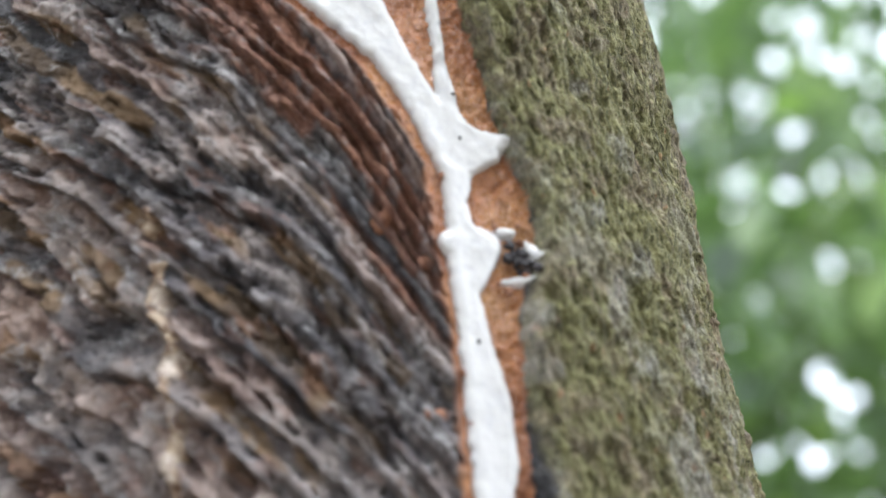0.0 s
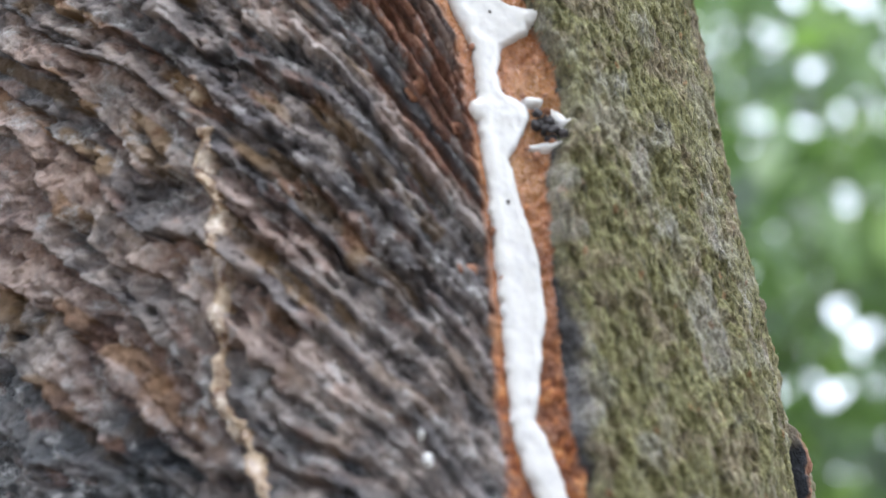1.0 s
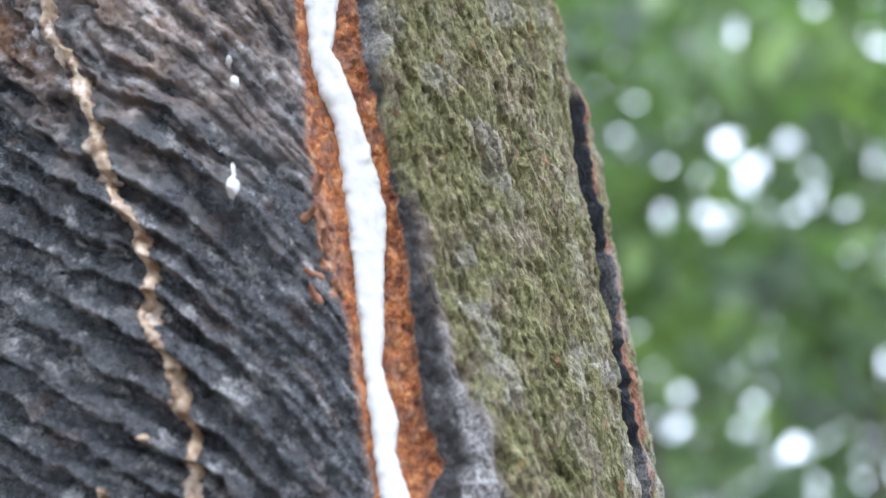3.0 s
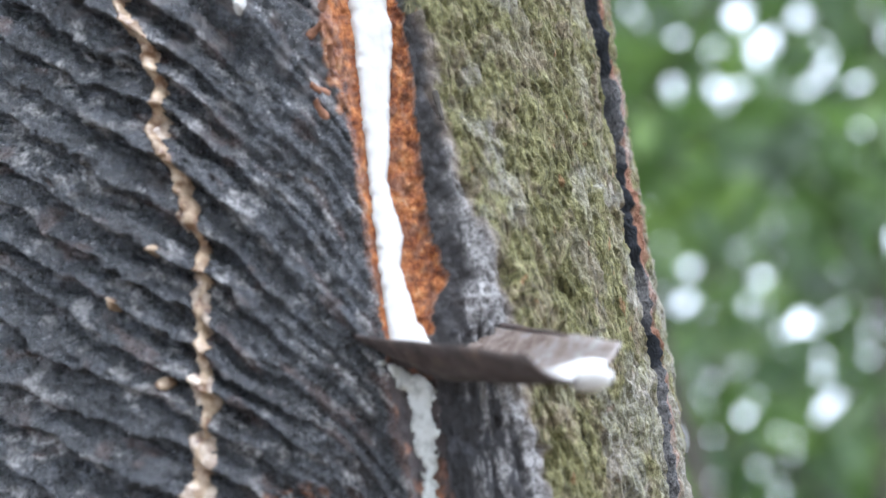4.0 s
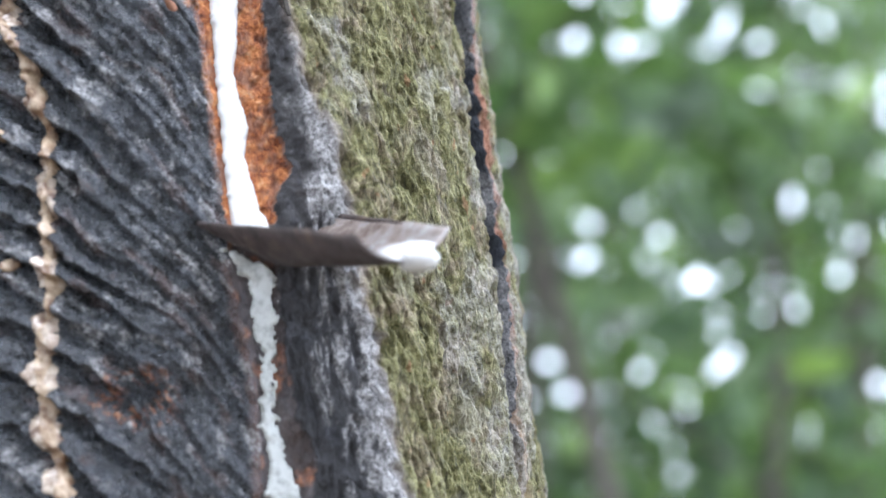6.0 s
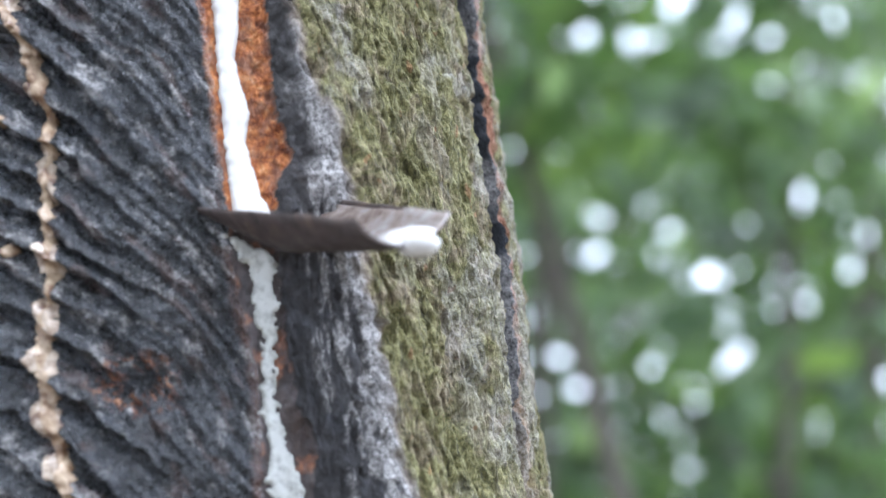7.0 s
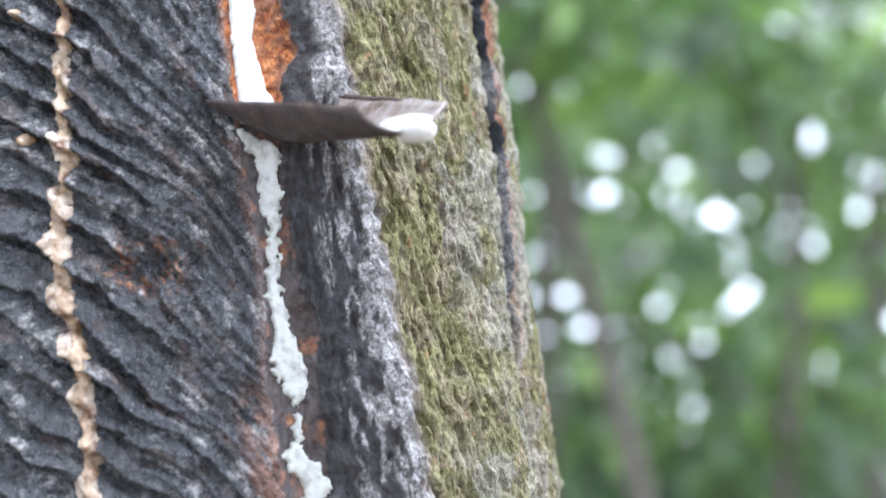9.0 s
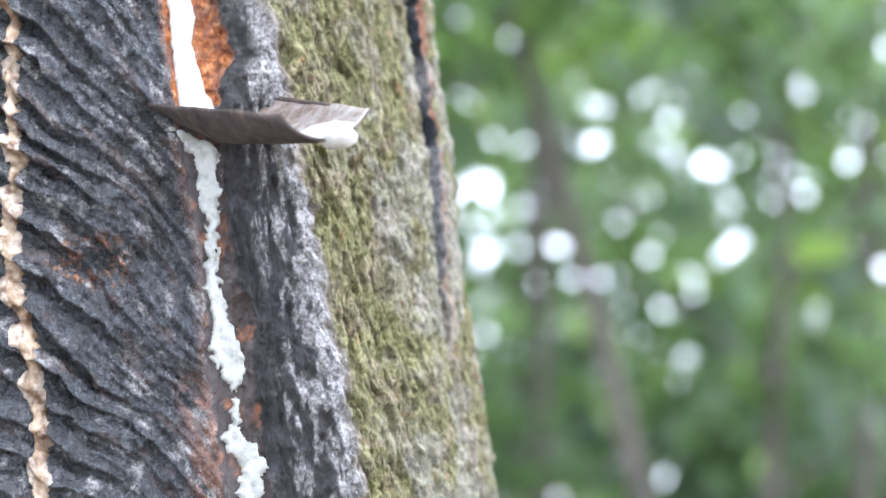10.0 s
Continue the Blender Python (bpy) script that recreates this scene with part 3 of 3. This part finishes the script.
def spout():
    bm = bmesh.new()
    rows, cols = 34, 22
    lowg, top = ([[bm.verts.new(gutter(i / rows, j / cols) + Vector((0, 0, lift))) for j in range(cols + 1)] for i in range(rows + 1)] for lift in (0, 0.0010))
    for i in range(rows):
        for j in range(cols):
            bm.faces.new((lowg[i][j], lowg[i][j + 1], lowg[i + 1][j + 1], lowg[i + 1][j]))
            # inner faces take the paler metal with the sky sheen painted in
            bm.faces.new((top[i][j], top[i + 1][j], top[i + 1][j + 1], top[i][j + 1])).material_index = 1
        bm.faces.new((lowg[i][0], lowg[i + 1][0], top[i + 1][0], top[i][0]))
        bm.faces.new((lowg[i][cols], top[i][cols], top[i + 1][cols], lowg[i + 1][cols]))
    for j in range(cols):
        bm.faces.new((lowg[0][j], top[0][j], top[0][j + 1], lowg[0][j + 1]))
        bm.faces.new((lowg[rows][j], lowg[rows][j + 1], top[rows][j + 1], top[rows][j]))
    root = new("spout")
    sheet = part("gutter_sheet", bm, METAL, root)
    sheet.data.materials.append(SKY_SHEEN)
    bm = bmesh.new()
    tube(bm, [gutter(f, 1.0) + Vector((0, 0, 0.0004)) for f in np.linspace(0.02, 0.62, 16)], [0.0011 * (1 - 0.5 * f) for f in np.linspace(0, 1, 16)], 8)
    part("folded_rim", bm, METAL, root, "brown folded edge")
    return tagged(root, "dark rusty bent-metal latex spout driven into the trunk", "spout")


spout()


def latex_pool():
    """Latex that runs along the gutter and gathers at its lip, and the bulge that swells over it."""
    root = tagged(new("latex_run"), "white latex pooled in the spout, gathering at its lip", "latex")
    bm = bmesh.new()
    rows, cols = 60, 40
    grid = [[None] * (cols + 1) for _ in range(rows + 1)]
    for i in range(rows + 1):
        for j in range(cols + 1):
            f, g = i / rows, j / cols
            half = 0.05 + 0.03 * math.sin(9 * f) ** 2 + 0.20 * max(0, (f - 0.76) / 0.24) ** 0.9
            d = 1 - abs(g - 0.5 - 0.10 * f ** 3) / half
            q = gutter(f, g)
            q.z += 0.0004 + ((0.0014 + 0.0050 * f ** 5) * min(1, (1 - f) / 0.08) ** 0.5 * math.sqrt(1 - (1 - min(1, d * 1.4)) ** 2) if d > 0 else -0.0002)
            grid[i][j] = bm.verts.new(q) if d > -0.5 else None
    for i in range(rows):
        for j in range(cols):
            four = (grid[i][j], grid[i + 1][j], grid[i + 1][j + 1], grid[i][j + 1])
            if all(four):
                bm.faces.new(four)
    part("pool", bm, LATEX, root)
    bm = bmesh.new()
    tip = gutter(1.0, 0.57) + Vector((0, 0.0005, 0.0012))
    prof = [(0.0018, 0.0026), (0.0042, 0.0020), (0.0054, 0.0008), (0.0052, -0.0008), (0.0040, -0.0022), (0.0023, -0.0030), (0.0004, -0.0033)]
    n = 28
    rings = [[bm.verts.new(tip + Vector((0.0012 + r * math.cos(2 * math.pi * k / n), 0.0014 + r * 0.9 * math.sin(2 * math.pi * k / n), dz))) for k in range(n)] for r, dz in prof]
    for r, q in zip(rings, rings[1:]):
        for k in range(n):
            bm.faces.new((r[k], r[(k + 1) % n], q[(k + 1) % n], q[k]))
    bm.faces.new(rings[0])
    bm.faces.new(rings[-1][::-1])
    bmesh.ops.recalc_face_normals(bm, faces=bm.faces)
    part("drop", bm, LATEX, root)


latex_pool()

def on_trunk(s, z, lift=0.0):
    """A world point on the bark near s, z, and the outward way there."""
    i, j = int(np.argmin(np.abs(Z_AXIS - z))), int(np.argmin(np.abs(S_AXIS - s)))
    a = S_AXIS[j] / RADIUS
    r = (RADIUS + HS[i, j] + lift) * 0.001
    out = Vector((math.sin(a), -math.cos(a), 0))
    return TRUNK @ Vector((r * out.x, r * out.y, z * 0.001)), (TRUNK.to_3x3() @ out).normalized()


def crumb(s, z, size, mat, name, label, seed, lift=0.6, flat=0.6, long=1.0):
    """A small broken bit stuck to the bark."""
    rnd = random.Random(seed)
    bm = bmesh.new()
    bmesh.ops.create_icosphere(bm, subdivisions=2, radius=size * 0.001)
    turn = Euler((rnd.uniform(0, 6), rnd.uniform(0, 6), rnd.uniform(0, 6))).to_matrix()
    for v in bm.verts:
        v.co *= 1 + 0.55 * noise.noise(v.co * (900 / size) + Vector((seed, 0, 0)))
        v.co = turn @ Vector((v.co.x * long, v.co.y, v.co.z * flat))
    ob = part(name, bm, mat, smooth=False)
    ob.location = on_trunk(s, z, lift)[0]
    return tagged(ob, label, "debris", "bits stuck in the latex")


def shaving(s, z, length, width, curl, angle, name, label, mat):
    """A thin curled paring of bark that stands off the cut."""
    bm = bmesh.new()
    n = 14
    rows = []
    for i in range(n + 1):
        f = i / n
        a = curl * f
        x, h = length * math.sin(a) / max(curl, 0.1), length * (1 - math.cos(a)) / max(curl, 0.1)
        wd = width * (0.6 + 0.4 * math.sin(math.pi * min(1, f + 0.15))) * (1 + 0.2 * math.sin(9 * f))
        rows.append([bm.verts.new((x, k * wd, h + dz)) for k, dz in ((-0.5, 0), (0, 0.0004), (0.5, 0), (0.5, 0.0006), (0, 0.001), (-0.5, 0.0006))])
    for a, b in zip(rows, rows[1:]):
        for k in range(6):
            bm.faces.new((a[k], a[(k + 1) % 6], b[(k + 1) % 6], b[k]))
    bm.faces.new(rows[0][::-1])
    bm.faces.new(rows[-1])
    ob = part(name, bm, mat)
    where, out = on_trunk(s, z, -0.3)
    ob.matrix_world = Matrix.Translation(where) @ out.to_track_quat("Z", "Y").to_matrix().to_4x4() @ pose(0, 0, 0, 0, 0, angle)
    return tagged(ob, label, "bark shaving")


rnd = random.Random(4)
for k in range(20):
    s0, z0 = 50.5 + rnd.gauss(0, 2.0), 252.5 + rnd.gauss(0, 2.6)
    crumb(s0, z0, rnd.uniform(0.6, 1.7), CRUMB, "bark_crumb", "dark crumb of bark caught in the latex", k, rnd.uniform(0.8, 3.2))
for k, (s0, z0) in enumerate(((41, 263.5), (46.5, 262), (53, 257), (52, 247), (45, 246), (47, 243.5), (33, 276), (30, 222), (53.5, 262), (30.5, 209))):
    crumb(s0, z0, rnd.uniform(0.7, 1.3), SHAVING, "bark_crumb", "red-brown crumb of cut bark beside the latex", 40 + k, 1.4)
for k, (s0, z0) in enumerate(((40.5, 287), (41, 300), (31, -9), (36, 230))):
    crumb(s0, z0, 0.6, CRUMB, "speck", "dark speck lying on the latex", 60 + k, 2.6)
shaving(13, 263, 0.008, 0.005, 1.9, 30, "shaving", "curled brown bark shaving standing off the cut", SHAVING)
shaving(27, 252, 0.006, 0.004, 1.4, 200, "shaving", "short brown bark shaving beside the latex", SHAVING)
shaving(24, 212, 0.007, 0.003, 1.1, 190, "shaving", "frayed dark bark splinter beside the channel", SHAVING)
shaving(49.2, 102, 0.009, 0.0016, 0.25, -80, "splinter", "pale grey splinter along the channel", FARBARK)
for k, (s0, z0) in enumerate(((20, 104), (18, 97), (22, 112), (21, 128), (16, 121))):
    shaving(s0, z0, 0.007, 0.0022, 0.9 + 0.2 * k, 160 - 30 * k, "shaving", "curled orange-brown shaving at the rim of the cut", SHAVING)
for s0, z0, a in ((-35, 32.5, 2.1), (-46, 56, 1.9), (-33, 68, 1.4)):
    film("latex_blob", spots([(s0, z0, a, a * 0.9)]), 2.4, DRIED, "small dried brown-cream latex blob on the panel", "latex", 1.3)
film("latex_blob", spots([(-43, 274, 2.2, 4.2)]) - 2.0 * np.exp(-((SS + 44) ** 2 + (ZZ - 274.5) ** 2) / 3.0), 1.8, DRIED, "ring of dried latex on the grey panel", "latex", 1.2)

# ---------------------------------------------------------------- ground and forest
def ground():
    bm = bmesh.new()
    n = 60
    pts = [[None] * (n + 1) for _ in range(n + 1)]
    for i in range(n + 1):
        for j in range(n + 1):
            u, v = (2 * i / n - 1), (2 * j / n - 1)
            x, y = 1500 * u * abs(u) ** 3, 1500 * v * abs(v) ** 3
            z = 0.12 * noise.noise(Vector((x * 0.4, y * 0.4, 0))) if max(abs(x), abs(y)) < 60 else 0.0
            pts[i][j] = bm.verts.new((x, y, z))
    for i in range(n):
        for j in range(n):
            bm.faces.new((pts[i][j], pts[i + 1][j], pts[i + 1][j + 1], pts[i][j + 1]))
    ob = part("ground", bm, SOIL)
    return tagged(ob, "forest floor of brown leaf litter", "ground", kind="structure")


ground()


def leaves(centres, spread, each, size, rng, broad=0.19):
    """Pointed leaves, folded along the middle, in loose sprays."""
    n = len(centres) * each
    c = np.repeat(centres, each, 0) + rng.normal(0, 1, (n, 3)) * spread * np.array([1, 1, 0.7])
    d = rng.normal(0, 1, (n, 3))
    d[:, 2] -= 0.5
    d /= np.linalg.norm(d, axis=1)[:, None]
    side = np.cross(d, rng.normal(0, 1, (n, 3)))
    side /= np.linalg.norm(side, axis=1)[:, None]
    up = np.cross(side, d)
    ln = size * rng.uniform(0.7, 1.35, (n, 1))
    wd = ln * broad
    v = np.stack([c, c + d * ln * 0.35 + side * wd + up * wd * 0.35, c + d * ln * 0.75 + side * wd * 0.7 + up * wd * 0.25, c + d * ln,
                  c + d * ln * 0.75 - side * wd * 0.7 + up * wd * 0.25, c + d * ln * 0.35 - side * wd + up * wd * 0.35], 1).reshape(-1, 3)
    base = np.arange(n)[:, None] * 6
    faces = np.concatenate([base + [0, 1, 2, 3], base + [0, 3, 4, 5]], 0)
    return v.tolist(), [], faces.tolist()


def forest_tree(x, y, lean, height, girth, crown_low, spread, sprays, seed, label):
    sprays, loose, leaf, broad = (int(sprays * (0.32 if height > 3 else 0.23)), 0.35, 0.2, 0.32) if y > 1 else (int(sprays * 0.7), 0.4, 0.2, 0.32)
    rng = np.random.RandomState(seed)
    root = tagged(new("forest_tree"), label, "tree", "trees of the forest behind")
    root.location = (x, y, 0)
    bm = bmesh.new()
    stem = [Vector((lean[0] * f * height + 0.12 * math.sin(3 * f + seed), lean[1] * f * height + 0.1 * math.cos(2.3 * f + seed), f * height - 0.1)) for f in np.linspace(0, 1, 14)]
    tube(bm, stem, [girth * (1 - 0.75 * f) * (1 + 0.5 * max(0, 0.1 - f) * 10) for f in np.linspace(0, 1, 14)], 12)
    part("trunk", bm, FARBARK, root)
    tips = []
    for k in range(11):
        f = crown_low + (0.98 - crown_low) * (k + rng.rand()) / 11
        start = Vector((lean[0] * f * height, lean[1] * f * height, f * height - 0.1))
        a = 2.4 * k + rng.rand()
        reach = spread * (0.5 + 0.6 * rng.rand()) * (1.1 - 0.5 * (f - crown_low))
        end = start + Vector((math.cos(a) * reach, math.sin(a) * reach, reach * (0.25 + 0.4 * rng.rand())))
        mid = start.lerp(end, 0.5) + Vector((0, 0, 0.12 * reach))
        bm = bmesh.new()
        tube(bm, [start, mid, end], [girth * 0.33, girth * 0.2, girth * 0.07], 6)
        part("limb", bm, FARBARK, root)
        for q in np.linspace(0.25, 1.05, 8):
            tips.append(start.lerp(mid, min(1, 2 * q)) if q < 0.5 else mid.lerp(end, 2 * q - 1))
    tips = np.array([list(t) for t in tips])
    centres = tips[rng.randint(0, len(tips), sprays)] + rng.normal(0, 0.28, (sprays, 3)) * spread * 0.5
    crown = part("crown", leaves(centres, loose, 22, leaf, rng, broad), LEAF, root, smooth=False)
    tagged(crown, kind="stuff")
    return root


TREES = [
    (1.13, 5.47, (-0.219, 0.0), 5.0, 0.05, 0.45, 1.5, 69, 1, "forest tree with a dark leaning trunk and green leaves"),
    (1.7, 6.5, (0.00, 0.0), 4.5, 0.05, 0.25, 1.5, 77, 112, "broadleaf forest tree with a thin trunk and green leaves"),
    (0.2, 7.5, (0.01, 0.0), 5.5, 0.05, 0.3, 1.6, 77, 113, "broadleaf forest tree with a thin trunk and green leaves"),
    (2.6, 9.0, (0.02, 0.0), 6.0, 0.05, 0.2, 1.9, 99, 114, "broadleaf forest tree with a thin trunk and green leaves"),
    (1.0, 9.5, (0.00, 0.0), 6.5, 0.05, 0.25, 2.0, 99, 5, "broadleaf forest tree with a thin trunk and green leaves"),
    (3.6, 11.5, (0.01, 0.0), 7.5, 0.05, 0.12, 2.2, 115, 6, "broadleaf forest tree with a thin trunk and green leaves"),
    (0.6, 12, (0.02, 0.0), 8, 0.05, 0.15, 2.3, 115, 7, "broadleaf forest tree with a thin trunk and green leaves"),
    (2.2, 13.5, (0.00, 0.0), 9, 0.05, 0.1, 2.5, 123, 8, "broadleaf forest tree with a thin trunk and green leaves"),
    (-1.2, 9, (0.01, 0.0), 6, 0.05, 0.3, 2, 70, 9, "broadleaf forest tree with a thin trunk and green leaves"),
    (0.6, 8.5, (0.0, 0.0), 1.9, 0.03, 0.045, 0.9, 86, 30, "leafy green undergrowth shrub"),
    (1.9, 9.2, (0.0, 0.0), 1.7, 0.03, 0.045, 0.9, 86, 31, "leafy green undergrowth shrub"),
    (2.9, 10.5, (0.0, 0.0), 2.0, 0.03, 0.08, 1.0, 86, 32, "leafy green undergrowth shrub"),
    (1.2, 11, (0.0, 0.0), 2.2, 0.03, 0.08, 1.1, 86, 33, "leafy green undergrowth shrub"),
    (0.0, 10.2, (0.0, 0.0), 2.0, 0.03, 0.08, 1.0, 86, 34, "leafy green undergrowth shrub"),
    (3.6, 8.6, (0.0, 0.0), 1.8, 0.03, 0.045, 0.9, 86, 35, "leafy green undergrowth shrub"),
    (3.2, 14, (0.0, 0.0), 2.5, 0.03, 0.08, 1.4, 117, 36, "leafy green undergrowth shrub"),
    (1.6, 15, (0.0, 0.0), 2.6, 0.03, 0.08, 1.4, 117, 37, "leafy green undergrowth shrub"),
    (4.6, 15, (0.0, 0.0), 2.6, 0.03, 0.08, 1.4, 117, 38, "leafy green undergrowth shrub"),
    (3.3, 11.8, (0.0, 0.0), 3.6, 0.035, 0.08, 1.3, 130, 39, "leafy green undergrowth shrub"),
    (2.2, 7.2, (0.01, 0.0), 6.8, 0.045, 0.45, 1.6, 55, 50, "broadleaf forest tree with a thin trunk and green leaves"),
    (0.8, 8.2, (0.01, 0.0), 7.2, 0.045, 0.5, 1.6, 57, 51, "broadleaf forest tree with a thin trunk and green leaves"),
    (3.4, 9.4, (0.01, 0.0), 8.2, 0.045, 0.4, 1.9, 70, 52, "broadleaf forest tree with a thin trunk and green leaves"),
    (1.8, 11.0, (0.01, 0.0), 9.0, 0.045, 0.35, 2.2, 83, 53, "broadleaf forest tree with a thin trunk and green leaves"),
    (4.4, 13.0, (0.01, 0.0), 9.5, 0.045, 0.2, 2.4, 83, 54, "broadleaf forest tree with a thin trunk and green leaves"),
    (2.9, 12.2, (0.01, 0.0), 4.6, 0.045, 0.15, 1.7, 66, 55, "broadleaf forest tree with a thin trunk and green leaves"),
    (1.3, 14.0, (0.01, 0.0), 5.0, 0.045, 0.15, 1.9, 70, 56, "broadleaf forest tree with a thin trunk and green leaves"),
    # out of view, added to keep low sky light off the tapped trunk
    (-3.6, -3.2, (0.01, 0.0), 7.5, 0.11, 0.28, 2.0, 230, 70, "unseen tall broadleaf tree with a dense green crown, added to shade the trunk"),
    (-1.4, -4.6, (0.01, 0.0), 8.0, 0.11, 0.28, 2.0, 230, 71, "unseen tall broadleaf tree with a dense green crown, added to shade the trunk"),
    (1.2, -4.4, (0.01, 0.0), 7.5, 0.11, 0.28, 2.0, 230, 72, "unseen tall broadleaf tree with a dense green crown, added to shade the trunk"),
    (3.6, -3.4, (0.01, 0.0), 8.0, 0.11, 0.28, 2.0, 230, 73, "unseen tall broadleaf tree with a dense green crown, added to shade the trunk"),
    (-4.6, 0.2, (0.01, 0.0), 7.5, 0.11, 0.28, 2.0, 230, 74, "unseen tall broadleaf tree with a dense green crown, added to shade the trunk"),
    (0.2, -7.0, (0.01, 0.0), 9.0, 0.11, 0.28, 2.0, 230, 75, "unseen tall broadleaf tree with a dense green crown, added to shade the trunk"),
]
for spec in TREES:
    forest_tree(*spec)


# the tapped tree's own crown, high above: unseen, added to shade the trunk
rng = np.random.RandomState(99)
tops = np.stack([rng.normal(0, 0.9, 130), rng.normal(0, 0.9, 130), rng.uniform(3.6, 6.0, 130)], -1)
for k in range(9):
    bm = bmesh.new()
    a, h = 2.4 * k, 3.4 + 0.2 * k
    tube(bm, [Vector((0, 0, h)), Vector((0.6 * math.cos(a), 0.6 * math.sin(a), h + 0.4)), Vector((1.3 * math.cos(a), 1.3 * math.sin(a), h + 0.7))], [0.035, 0.024, 0.008], 7)
    part("limb", bm, FARBARK, tree)
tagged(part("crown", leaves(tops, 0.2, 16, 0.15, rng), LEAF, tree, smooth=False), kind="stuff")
